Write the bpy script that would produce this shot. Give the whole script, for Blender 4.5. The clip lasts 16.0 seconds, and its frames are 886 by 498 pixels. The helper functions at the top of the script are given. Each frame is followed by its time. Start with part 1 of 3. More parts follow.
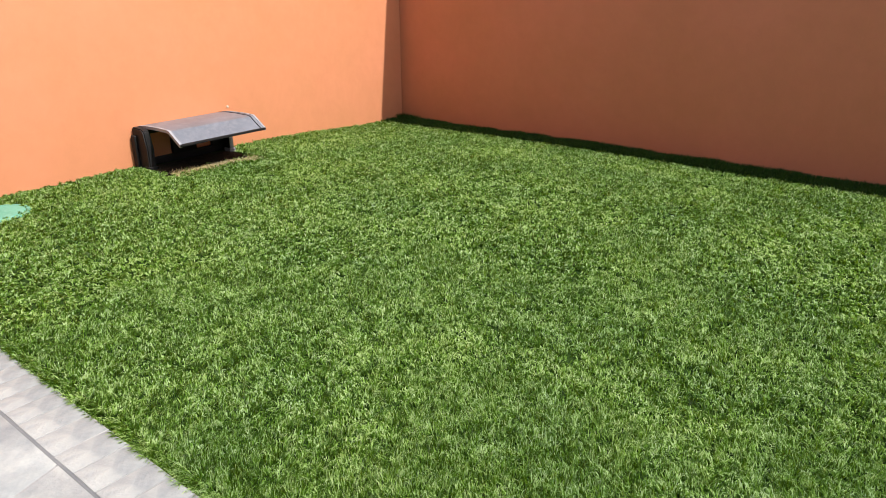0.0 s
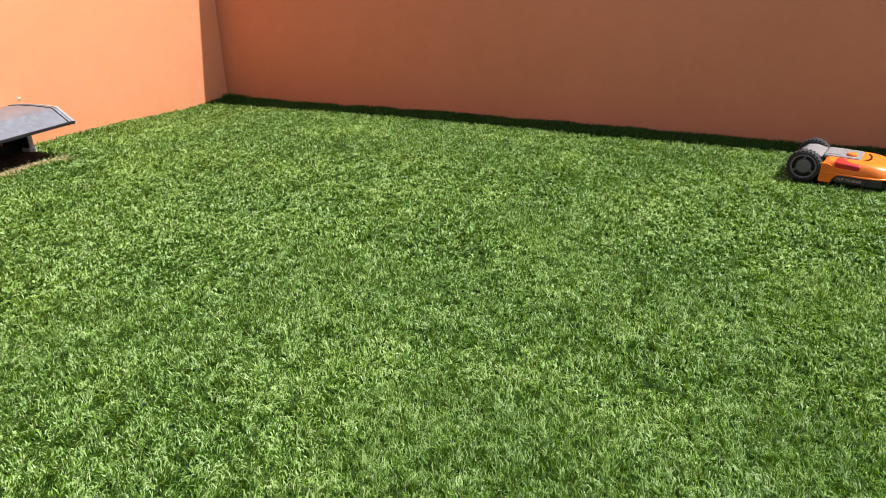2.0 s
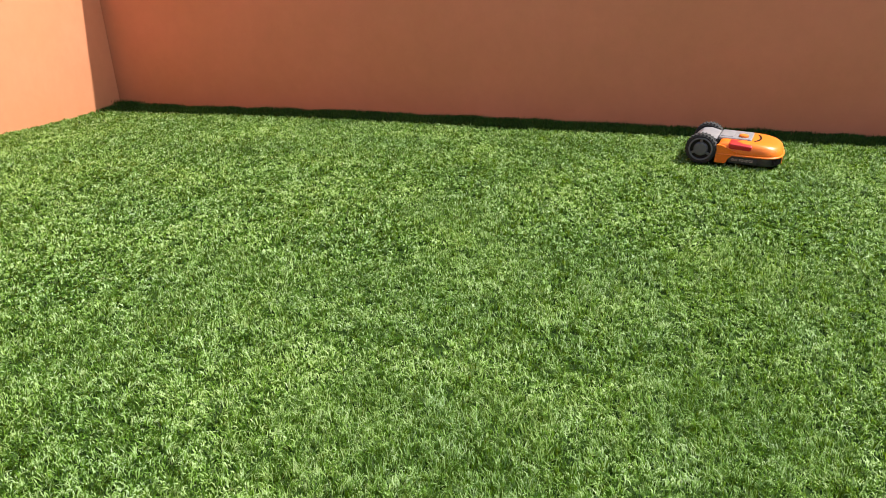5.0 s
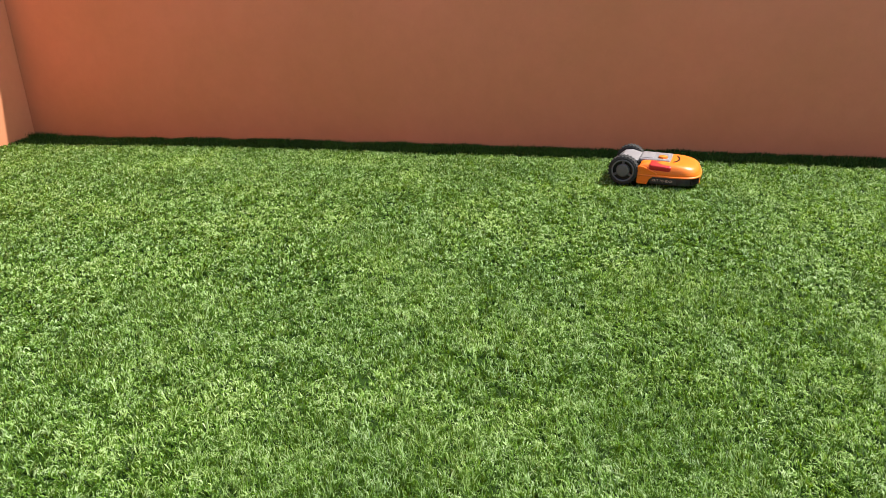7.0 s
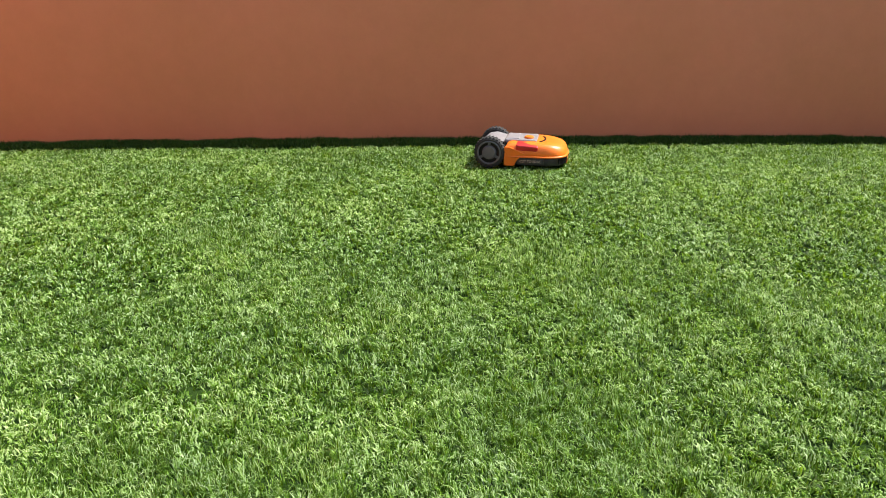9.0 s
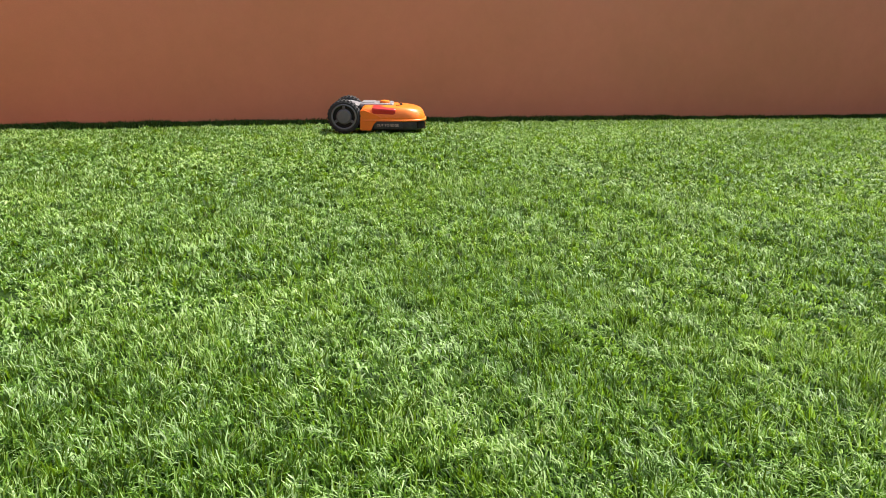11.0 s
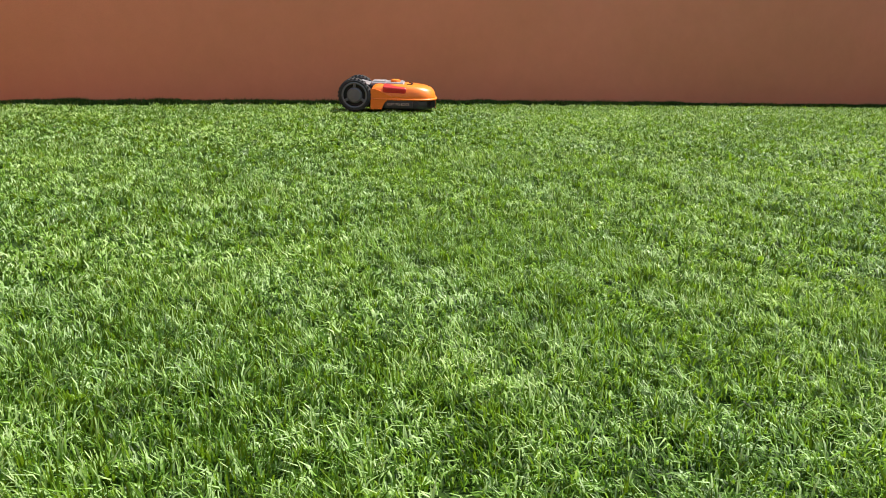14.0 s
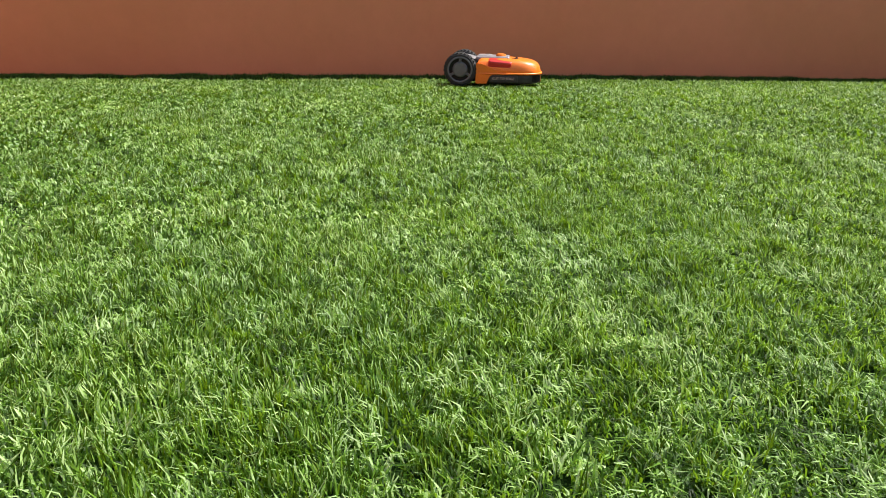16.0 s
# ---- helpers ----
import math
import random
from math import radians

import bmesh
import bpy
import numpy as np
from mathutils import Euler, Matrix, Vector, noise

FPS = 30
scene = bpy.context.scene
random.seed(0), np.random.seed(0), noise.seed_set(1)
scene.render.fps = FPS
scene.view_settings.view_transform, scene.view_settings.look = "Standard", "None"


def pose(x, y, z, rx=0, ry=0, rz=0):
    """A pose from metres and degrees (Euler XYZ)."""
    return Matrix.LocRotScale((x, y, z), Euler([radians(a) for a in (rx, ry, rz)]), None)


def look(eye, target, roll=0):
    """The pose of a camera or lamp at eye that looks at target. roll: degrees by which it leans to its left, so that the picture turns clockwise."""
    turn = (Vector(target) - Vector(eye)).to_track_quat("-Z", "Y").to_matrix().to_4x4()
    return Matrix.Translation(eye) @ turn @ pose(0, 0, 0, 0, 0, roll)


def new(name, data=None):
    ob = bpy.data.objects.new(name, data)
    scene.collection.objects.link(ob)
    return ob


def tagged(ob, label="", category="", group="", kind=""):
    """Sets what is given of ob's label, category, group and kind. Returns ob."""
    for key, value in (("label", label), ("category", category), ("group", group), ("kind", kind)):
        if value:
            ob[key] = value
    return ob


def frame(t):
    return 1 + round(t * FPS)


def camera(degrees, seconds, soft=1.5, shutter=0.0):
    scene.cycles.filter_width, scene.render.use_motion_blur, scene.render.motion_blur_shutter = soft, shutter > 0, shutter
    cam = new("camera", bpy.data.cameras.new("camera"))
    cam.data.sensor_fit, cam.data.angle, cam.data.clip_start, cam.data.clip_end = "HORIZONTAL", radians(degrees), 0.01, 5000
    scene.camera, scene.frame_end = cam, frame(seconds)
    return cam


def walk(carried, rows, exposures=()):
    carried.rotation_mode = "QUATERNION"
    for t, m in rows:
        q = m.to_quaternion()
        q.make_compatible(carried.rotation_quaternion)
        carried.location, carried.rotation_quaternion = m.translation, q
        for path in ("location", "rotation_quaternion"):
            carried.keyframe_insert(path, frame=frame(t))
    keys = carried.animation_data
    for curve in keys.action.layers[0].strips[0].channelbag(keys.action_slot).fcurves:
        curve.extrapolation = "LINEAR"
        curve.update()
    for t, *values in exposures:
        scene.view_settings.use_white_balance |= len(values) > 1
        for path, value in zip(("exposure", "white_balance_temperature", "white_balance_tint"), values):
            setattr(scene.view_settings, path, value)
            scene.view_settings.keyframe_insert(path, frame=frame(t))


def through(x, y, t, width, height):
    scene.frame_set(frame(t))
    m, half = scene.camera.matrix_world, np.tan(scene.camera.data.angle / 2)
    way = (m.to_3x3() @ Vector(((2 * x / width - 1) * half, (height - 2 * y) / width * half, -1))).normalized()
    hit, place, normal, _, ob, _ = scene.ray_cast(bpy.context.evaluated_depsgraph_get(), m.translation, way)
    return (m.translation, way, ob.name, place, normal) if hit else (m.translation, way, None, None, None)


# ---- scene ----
cam = camera(64.4, 16.0, soft=0.9)
PATH = [
    (0, (0.539, 0.34, 1.305), (-0.629, 1.787, 0.569), -0.4),
    (0.5, (0.428, 0.425, 1.295), (-0.669, 1.92, 0.546), -0.6),
    (1, (0.329, 0.474, 1.277), (-0.659, 2.033, 0.507), -0.8),
    (1.5, (0.189, 0.473, 1.269), (-0.65, 2.104, 0.471), -0.8),
    (2, (0.069, 0.438, 1.273), (-0.643, 2.119, 0.457), -0.6),
    (2.5, (0.038, 0.425, 1.263), (-0.606, 2.132, 0.444), -0.3),
    (3, (0.029, 0.435, 1.265), (-0.578, 2.154, 0.443), 0.0),
    (3.5, (0.029, 0.439, 1.264), (-0.551, 2.167, 0.442), 0.1),
    (4, (0.03, 0.438, 1.263), (-0.518, 2.174, 0.434), -0.3),
    (4.2, (0.031, 0.441, 1.255), (-0.502, 2.18, 0.423), -0.5),
    (6.5, (0.073, 0.466, 1.246), (-0.293, 2.275, 0.475), -0.8),
    (7, (0.092, 0.485, 1.247), (-0.227, 2.309, 0.49), -0.7),
    (7.5, (0.119, 0.523, 1.247), (-0.152, 2.356, 0.495), -0.8),
    (8, (0.155, 0.597, 1.221), (-0.053, 2.436, 0.464), -0.9),
    (8.2, (0.168, 0.634, 1.195), (-0.011, 2.474, 0.432), -0.9),
    (10.3, (-0.041, 0.916, 0.562), (0.393, 2.782, -0.013), 0.6),
    (10.5, (-0.035, 0.911, 0.525), (0.422, 2.773, -0.045), 0.6),
    (11, (-0.027, 0.903, 0.474), (0.48, 2.751, -0.098), 0.8),
    (11.5, (-0.025, 0.903, 0.444), (0.512, 2.739, -0.138), 1.0),
    (12, (-0.028, 0.902, 0.426), (0.521, 2.733, -0.163), 1.3),
    (12.5, (-0.028, 0.904, 0.417), (0.522, 2.735, -0.17), 1.4),
    (13, (-0.027, 0.903, 0.417), (0.517, 2.738, -0.165), 1.3),
    (13.5, (-0.034, 0.898, 0.416), (0.493, 2.738, -0.164), 1.4),
    (14, (-0.046, 0.894, 0.403), (0.445, 2.741, -0.187), 1.5),
    (14.5, (-0.064, 0.887, 0.399), (0.37, 2.741, -0.211), 1.4),
    (15, (-0.082, 0.88, 0.395), (0.284, 2.743, -0.232), 1.1),
    (15.5, (-0.103, 0.873, 0.383), (0.195, 2.743, -0.26), 1.0),
    (16, (-0.116, 0.865, 0.388), (0.126, 2.74, -0.264), 0.8),
]
EXPOSURES = [(0, 0.74), (1, 0.85), (2.5, 0.98), (4, 1.06), (8.2, 1.14), (10.3, 1.22), (12.5, 1.22), (16, 1.08)]
walk(cam, [(t, look(eye, target, roll)) for t, eye, target, roll in PATH], EXPOSURES)

# ---------------------------------------------------------------- light
SUN_TO = Vector((0.70, 0.122, 1.0)).normalized()
world = bpy.data.worlds.new("sky")
scene.world = world
world.use_nodes = True
wn = world.node_tree
sky = wn.nodes.new("ShaderNodeTexSky")
sky.sky_type = "NISHITA"
sky.sun_disc = False
sky.dust_density = 3.0
sky.sun_elevation = math.asin(SUN_TO.z)
sky.sun_rotation = math.atan2(SUN_TO.x, SUN_TO.y)
wn.links.new(sky.outputs[0], wn.nodes["Background"].inputs[0])
wn.nodes["Background"].inputs[1].default_value = 0.122
lamp = bpy.data.lights.new("sun", "SUN")
lamp.energy, lamp.angle, lamp.color = 4.1, radians(0.55), (1.0, 0.96, 0.90)
sun = new("sun", lamp)
sun.matrix_world = look(SUN_TO * 20, (0, 0, 0))


# ---------------------------------------------------------------- materials
def shader(name):
    m = bpy.data.materials.new(name)
    m.use_nodes = True
    t = m.node_tree
    return m, t, t.nodes["Principled BSDF"]


def noise_node(t, scale, detail=4.0, rough=0.55, coord="Object"):
    c = t.nodes.new("ShaderNodeTexCoord")
    n = t.nodes.new("ShaderNodeTexNoise")
    n.inputs["Scale"].default_value = scale
    n.inputs["Detail"].default_value = detail
    n.inputs["Roughness"].default_value = rough
    t.links.new(c.outputs[coord], n.inputs["Vector"])
    return n


def ramp(t, src, stops):
    r = t.nodes.new("ShaderNodeValToRGB")
    e = r.color_ramp.elements
    while len(e) < len(stops):
        e.new(0.5)
    for el, (p, c) in zip(e, stops):
        el.position, el.color = p, (*c, 1)
    t.links.new(src, r.inputs[0])
    return r


def mix(t, mode, fac, a, b):
    m = t.nodes.new("ShaderNodeMix")
    m.data_type, m.blend_type = "RGBA", mode
    for sock, v in ((m.inputs[0], fac), (m.inputs[6], a), (m.inputs[7], b)):
        if isinstance(v, (int, float)):
            sock.default_value = v
        elif isinstance(v, tuple):
            sock.default_value = (*v, 1)
        else:
            t.links.new(v, sock)
    return m.outputs[2]


def bump(t, p, src, strength, distance):
    b = t.nodes.new("ShaderNodeBump")
    b.inputs["Strength"].default_value = strength
    b.inputs["Distance"].default_value = distance
    t.links.new(src, b.inputs["Height"])
    t.links.new(b.outputs[0], p.inputs["Normal"])
    return b


def varied(name, lo, hi, rough=0.5, metal=0.0, big=3.0, fine=60.0, relief=0.0, depth=0.001, spec=0.5, dust=None):
    """Two scales of variation between two colours, with fine relief."""
    m, t, p = shader(name)
    a, b = noise_node(t, big), noise_node(t, fine, 5)
    col = ramp(t, a.outputs[0], [(0.3, lo), (0.7, hi)]).outputs[0]
    grain = ramp(t, b.outputs[0], [(0.3, (0.82, 0.82, 0.82)), (0.7, (1.0, 1.0, 1.0))]).outputs[0]
    col = mix(t, "MULTIPLY", 1.0, col, grain)
    if dust:
        d = noise_node(t, big * 4, 6, 0.7)
        f = ramp(t, d.outputs[0], [(0.48, (0, 0, 0)), (0.75, (0.6, 0.6, 0.6))]).outputs[0]
        col = mix(t, "MIX", f, col, dust)
    t.links.new(col, p.inputs["Base Color"])
    p.inputs["Roughness"].default_value = rough
    p.inputs["Metallic"].default_value = metal
    p.inputs["Specular IOR Level"].default_value = spec
    if relief:
        bump(t, p, b.outputs[0], relief, depth)
    return m


def stucco_material():
    m, t, p = shader("painted_stucco")
    a, b, c = noise_node(t, 0.7, 5, 0.6), noise_node(t, 9, 6, 0.65), noise_node(t, 190, 5, 0.7)
    col = ramp(t, a.outputs[0], [(0.3, (0.55, 0.232, 0.108)), (0.7, (0.645, 0.255, 0.135))]).outputs[0]
    col = mix(t, "MULTIPLY", 1.0, col, ramp(t, b.outputs[0], [(0.3, (0.95, 0.94, 0.93)), (0.65, (1.0, 1.0, 1.0))]).outputs[0])
    col = mix(t, "MULTIPLY", 1.0, col, ramp(t, c.outputs[0], [(0.3, (0.9, 0.9, 0.9)), (0.6, (1.0, 1.0, 1.0))]).outputs[0])
    t.links.new(col, p.inputs["Base Color"])
    p.inputs["Roughness"].default_value = 0.85
    p.inputs["Specular IOR Level"].default_value = 0.25
    fine = bump(t, p, c.outputs[0], 0.25, 0.002)
    wide = t.nodes.new("ShaderNodeBump")
    wide.inputs["Strength"].default_value = 0.35
    wide.inputs["Distance"].default_value = 0.05
    t.links.new(a.outputs[0], wide.inputs["Height"])
    t.links.new(wide.outputs[0], fine.inputs["Normal"])
    return m


def grass_material(name, stops, inner, through=0.42, gloss=0.45):
    """Blades that differ one by one and gather in paler and darker tufts, with a glossy face and light coming through."""
    m, t, p = shader(name)
    g = t.nodes.new("ShaderNodeNewGeometry")
    a, b, c = noise_node(t, 1.7, 4, 0.6), noise_node(t, 10.0, 4, 0.65), noise_node(t, 34.0, 3, 0.6)

    def add(x, y, k):
        q = t.nodes.new("ShaderNodeMath")
        q.operation = "MULTIPLY_ADD"
        t.links.new(x, q.inputs[0])
        q.inputs[1].default_value = k
        if isinstance(y, float):
            q.inputs[2].default_value = y
        else:
            t.links.new(y, q.inputs[2])
        return q.outputs[0]

    tone = add(g.outputs["Random Per Island"], add(c.outputs[0], add(b.outputs[0], add(a.outputs[0], -0.92, 0.36), 0.74), 0.98), 0.76)
    col = ramp(t, tone, stops).outputs[0]
    col = mix(t, "MULTIPLY", 1.0, col, ramp(t, a.outputs[0], [(0.36, (0.94, 0.98, 1.06)), (0.64, (1.03, 1.03, 0.86))]).outputs[0])
    t.links.new(col, p.inputs["Base Color"])
    p.inputs["Roughness"].default_value = gloss
    p.inputs["Specular IOR Level"].default_value = 0.17
    tr = t.nodes.new("ShaderNodeBsdfTranslucent")
    t.links.new(mix(t, "MIX", 0.3, inner, col), tr.inputs[0])
    ms = t.nodes.new("ShaderNodeMixShader")
    ms.inputs[0].default_value = through
    t.links.new(p.outputs[0], ms.inputs[1])
    t.links.new(tr.outputs[0], ms.inputs[2])
    t.links.new(ms.outputs[0], t.nodes["Material Output"].inputs[0])
    return m


def concrete_material():
    m, t, p = shader("stamped_concrete")
    a, b, c = noise_node(t, 4.5, 5, 0.65), noise_node(t, 22, 6, 0.7), noise_node(t, 240, 4, 0.6)
    oi = t.nodes.new("ShaderNodeObjectInfo")
    col = ramp(t, a.outputs[0], [(0.34, (0.205, 0.217, 0.222)), (0.66, (0.385, 0.385, 0.366))]).outputs[0]
    col = mix(t, "MULTIPLY", 1.0, col, ramp(t, b.outputs[0], [(0.3, (0.85, 0.87, 0.89)), (0.65, (1.03, 1.02, 1.0))]).outputs[0])
    col = mix(t, "MULTIPLY", 1.0, col, ramp(t, oi.outputs["Random"], [(0.0, (0.9, 0.9, 0.91)), (1.0, (1, 1, 1))]).outputs[0])
    t.links.new(col, p.inputs["Base Color"])
    p.inputs["Roughness"].default_value = 0.6
    bm = bump(t, p, b.outputs[0], 0.9, 0.008)
    return m


STUCCO = stucco_material()
# pale stops carry the blades' sky sheen, dark stops the shade between them
GRASS = grass_material("grass_blade", [(0.0, (0.006, 0.020, 0.001)), (0.41, (0.029, 0.076, 0.003)), (0.57, (0.134, 0.258, 0.029)), (0.74, (0.335, 0.485, 0.165)), (1.0, (0.48, 0.605, 0.31))], (0.245, 0.425, 0.015))
# the back wall's shade is put into this darker green
SHADE_GRASS = grass_material("shaded_grass_blade", [(0.0, (0.010, 0.030, 0.004)), (0.6, (0.030, 0.078, 0.010)), (1.0, (0.062, 0.125, 0.018))], (0.03, 0.07, 0.006), 0.22, 0.5)
STRAW = grass_material("straw_blade", [(0.0, (0.20, 0.15, 0.06)), (0.6, (0.48, 0.40, 0.21)), (1.0, (0.62, 0.54, 0.33))], (0.40, 0.32, 0.15), 0.2, 0.6)
CONCRETE = concrete_material()
JOINT = varied("pale_joint", (0.20, 0.20, 0.20), (0.38, 0.375, 0.36), 0.9, fine=120, relief=0.4, depth=0.002)
# earth with the shade under the shelter's roof put into its colour
SOIL = varied("shaded_soil", (0.012, 0.009, 0.006), (0.034, 0.026, 0.015), 0.95, big=14, fine=70, relief=1.0, depth=0.012, dust=(0.07, 0.055, 0.032), spec=0.08)
GROOVE = varied("grey_groove", (0.11, 0.115, 0.12), (0.20, 0.20, 0.20), 0.9, fine=120, relief=0.4, depth=0.002)
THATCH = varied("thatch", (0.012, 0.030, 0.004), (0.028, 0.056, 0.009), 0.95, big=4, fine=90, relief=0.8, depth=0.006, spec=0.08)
ORANGE = varied("orange_plastic", (0.78, 0.175, 0.012), (0.83, 0.20, 0.016), 0.38, big=8, fine=300)
DARK = varied("dark_grey_plastic", (0.016, 0.017, 0.019), (0.03, 0.031, 0.034), 0.5, big=9, fine=200, relief=0.1, dust=(0.07, 0.075, 0.06))
RUBBER = varied("black_rubber", (0.011, 0.011, 0.012), (0.022, 0.022, 0.022), 0.8, big=14, fine=150, relief=0.3, dust=(0.05, 0.055, 0.035))
HUB = varied("grey_hub_plastic", (0.075, 0.08, 0.085), (0.12, 0.125, 0.13), 0.45, big=12, fine=200, dust=(0.12, 0.12, 0.10))
SILVER = varied("light_grey_plastic", (0.21, 0.20, 0.21), (0.29, 0.275, 0.28), 0.38, big=10, fine=220, dust=(0.3, 0.29, 0.25))
RED = varied("red_plastic", (0.50, 0.022, 0.022), (0.58, 0.035, 0.03), 0.35, big=12, fine=200)
WHITE = varied("cream_plastic", (0.58, 0.46, 0.35), (0.66, 0.54, 0.43), 0.5, big=20, fine=200)
SLATE = varied("grey_roof_plastic", (0.112, 0.126, 0.152), (0.155, 0.170, 0.200), 0.36, big=6, fine=120, relief=0.05, dust=(0.19, 0.20, 0.22))
BLACK = varied("black_plastic", (0.008, 0.008, 0.009), (0.017, 0.016, 0.016), 0.55, big=9, fine=160, relief=0.1, spec=0.2)
TRIM = varied("grey_trim", (0.22, 0.23, 0.25), (0.30, 0.31, 0.33), 0.4, big=9, fine=150)
TEAL = varied("green_lid_plastic", (0.07, 0.27, 0.19), (0.10, 0.33, 0.24), 0.5, big=9, fine=150, dust=(0.25, 0.38, 0.30))


# ---------------------------------------------------------------- mesh helpers
def part(name, bm, material, parent=None, label="", smooth=35):
    me = bpy.data.meshes.new(name)
    bmesh.ops.recalc_face_normals(bm, faces=bm.faces)
    bm.to_mesh(me)
    bm.free()
    me.materials.append(material)
    if smooth:
        me.shade_smooth()
        me.set_sharp_from_angle(angle=radians(smooth))
    ob = new(name, me)
    if parent is not None:
        ob.parent = parent
    return tagged(ob, label)


def box(bm, x0, x1, y0, y1, z0, z1, bevel=0.0, seg=2, m=None):
    vs = bmesh.ops.create_cube(bm, size=1.0)["verts"]
    mat = Matrix.Translation(((x0 + x1) / 2, (y0 + y1) / 2, (z0 + z1) / 2)) @ Matrix.Diagonal((x1 - x0, y1 - y0, z1 - z0, 1))
    bmesh.ops.transform(bm, matrix=mat, verts=vs)
    if bevel:
        es = list({e for v in vs for e in v.link_edges})
        r = bmesh.ops.bevel(bm, geom=es, offset=bevel, segments=seg, profile=0.6, affect="EDGES")
        vs = list({v for f in r["faces"] for v in f.verts} | {v for v in vs if v.is_valid})
    if m is not None:
        bmesh.ops.transform(bm, matrix=m, verts=vs)
    return bm


def boxed(*a, **k):
    return box(bmesh.new(), *a, **k)


def rings(bm, loops, cap0=True, cap1=True, closed=True):
    """Skins a row of equal loops of points."""
    vv = [[bm.verts.new(p) for p in loop] for loop in loops]
    n = len(vv[0])
    for a, b in zip(vv, vv[1:]):
        for i in range(n if closed else n - 1):
            j = (i + 1) % n
            bm.faces.new((a[i], a[j], b[j], b[i]))
    if cap0:
        bm.faces.new(vv[0])
    if cap1:
        bm.faces.new(vv[-1][::-1])
    return bm


def lathe(bm, profile, axis="y", n=40, m=None, arc=(0.0, 2 * math.pi)):
    """Turns a closed profile of (radius, along) points about an axis."""
    full = abs(arc[1] - arc[0] - 2 * math.pi) < 1e-6
    k = n if full else n + 1
    vv = []
    for i in range(k):
        a = arc[0] + (arc[1] - arc[0]) * i / n
        c, s = math.cos(a), math.sin(a)
        ring = [Vector((r * c, h, r * s)) if axis == "y" else Vector((r * c, r * s, h)) for r, h in profile]
        vv.append([bm.verts.new(m @ p if m is not None else p) for p in ring])
    q = len(profile)
    for i in range(n):
        a, b = vv[i], vv[(i + 1) % k]
        for j in range(q):
            bm.faces.new((a[j], a[(j + 1) % q], b[(j + 1) % q], b[j]))
    if not full:
        bm.faces.new(vv[0])
        bm.faces.new(vv[-1][::-1])
    return bm


def smooth01(a, b, v):
    u = np.clip((v - a) / (b - a), 0, 1)
    return u * u * (3 - 2 * u)


# ---------------------------------------------------------------- ground and walls
X_WALL, Y_WALL, H_WALL = -4.343, 5.737, 2.53
Y_PAVE = 1.108
SWARD = 0.025   # mean height of the mown grass


def lay(x, y):
    """Height of the lawn's grass tips; it dips towards the far wall and its corner."""
    return -0.042 * smooth01(4.2, 5.4, y) - 0.016 * smooth01(5.42, 5.56, y) - 0.032 * smooth01(1.2, 5.0, x) * smooth01(3.8, 5.7, y) - 0.03 * smooth01(2.5, 0.0, x + 4.343) * smooth01(3.6, 5.6, y) + 0.006 * np.sin(1.9 * x + 0.7) * np.sin(1.6 * y + 0.4)


def lay_soil(x, y):
    return lay(x, y) - SWARD


def make_ground():
    xs = np.concatenate(([-3000, -400, -60, -12], np.linspace(X_WALL - 0.3, 8.5, 104), [14, 60, 400, 3000]))
    ys = np.concatenate(([-3000, -400, -60, -12, -5, 0], np.linspace(0.6, 6.0, 46), [10, 60, 400, 3000]))
    X, Y = np.meshgrid(xs, ys, indexing="ij")
    Z = np.where((X > -4.7) & (X < 8.0) & (Y > Y_PAVE - 0.02) & (Y < 6.1), lay_soil(X, Y), -0.05)
    co = np.stack([X, Y, Z], -1).reshape(-1, 3)
    ny = len(ys)
    f = [(i * ny + j, (i + 1) * ny + j, (i + 1) * ny + j + 1, i * ny + j + 1) for i in range(len(xs) - 1) for j in range(ny - 1)]
    me = bpy.data.meshes.new("ground")
    me.from_pydata(co.tolist(), [], f)
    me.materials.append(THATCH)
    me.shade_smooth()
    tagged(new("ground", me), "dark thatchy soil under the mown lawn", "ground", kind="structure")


make_ground()
tagged(part("wall_left", boxed(X_WALL - 0.22, X_WALL, -5.17, Y_WALL, -0.4, H_WALL, 0.006), STUCCO),
       "sunlit terracotta orange painted stucco garden wall", "wall", kind="structure")
tagged(part("wall_back", boxed(X_WALL - 0.22, 7.82, Y_WALL + 0.001, Y_WALL + 0.22, -0.4, H_WALL, 0.006), STUCCO),
       "shaded terracotta orange painted stucco garden wall", "wall", kind="structure")


# unseen plain walls of the same stucco, added beyond the lawn and the terrace: they close the yard, hide low sky and
# bounce warm light
tagged(part("bounce_wall_right", boxed(7.6, 7.82, -5.17, Y_WALL, -0.4, H_WALL, 0.006), STUCCO),
       "unseen terracotta orange stucco wall added to close the yard and bounce warm light", "wall", kind="structure")
tagged(part("bounce_wall_front", boxed(X_WALL + 0.001, 7.599, -5.17, -4.95, -0.4, H_WALL, 0.006), STUCCO),
       "unseen terracotta orange stucco wall added behind the terrace to bounce warm light", "wall", kind="structure")


# ---------------------------------------------------------------- robot mower
def plan(n=40, half=0.166, x0=-0.078, x1=0.12, nose=0.285, e=3.0):
    """Half outline of the shell from the right rear round the nose to the left rear."""
    pts = [(x0 + (x1 - x0) * i / 6, -half) for i in range(6)]
    for i in range(n + 1):
        a = -math.pi / 2 + math.pi * i / n
        c, s = math.cos(a), math.sin(a)
        pts.append((x1 + (nose - x1) * abs(c) ** (2 / e), half * math.copysign(abs(s) ** (2 / e), s)))
    pts += [(x1 + (x0 - x1) * i / 6, half) for i in range(1, 7)]
    return pts


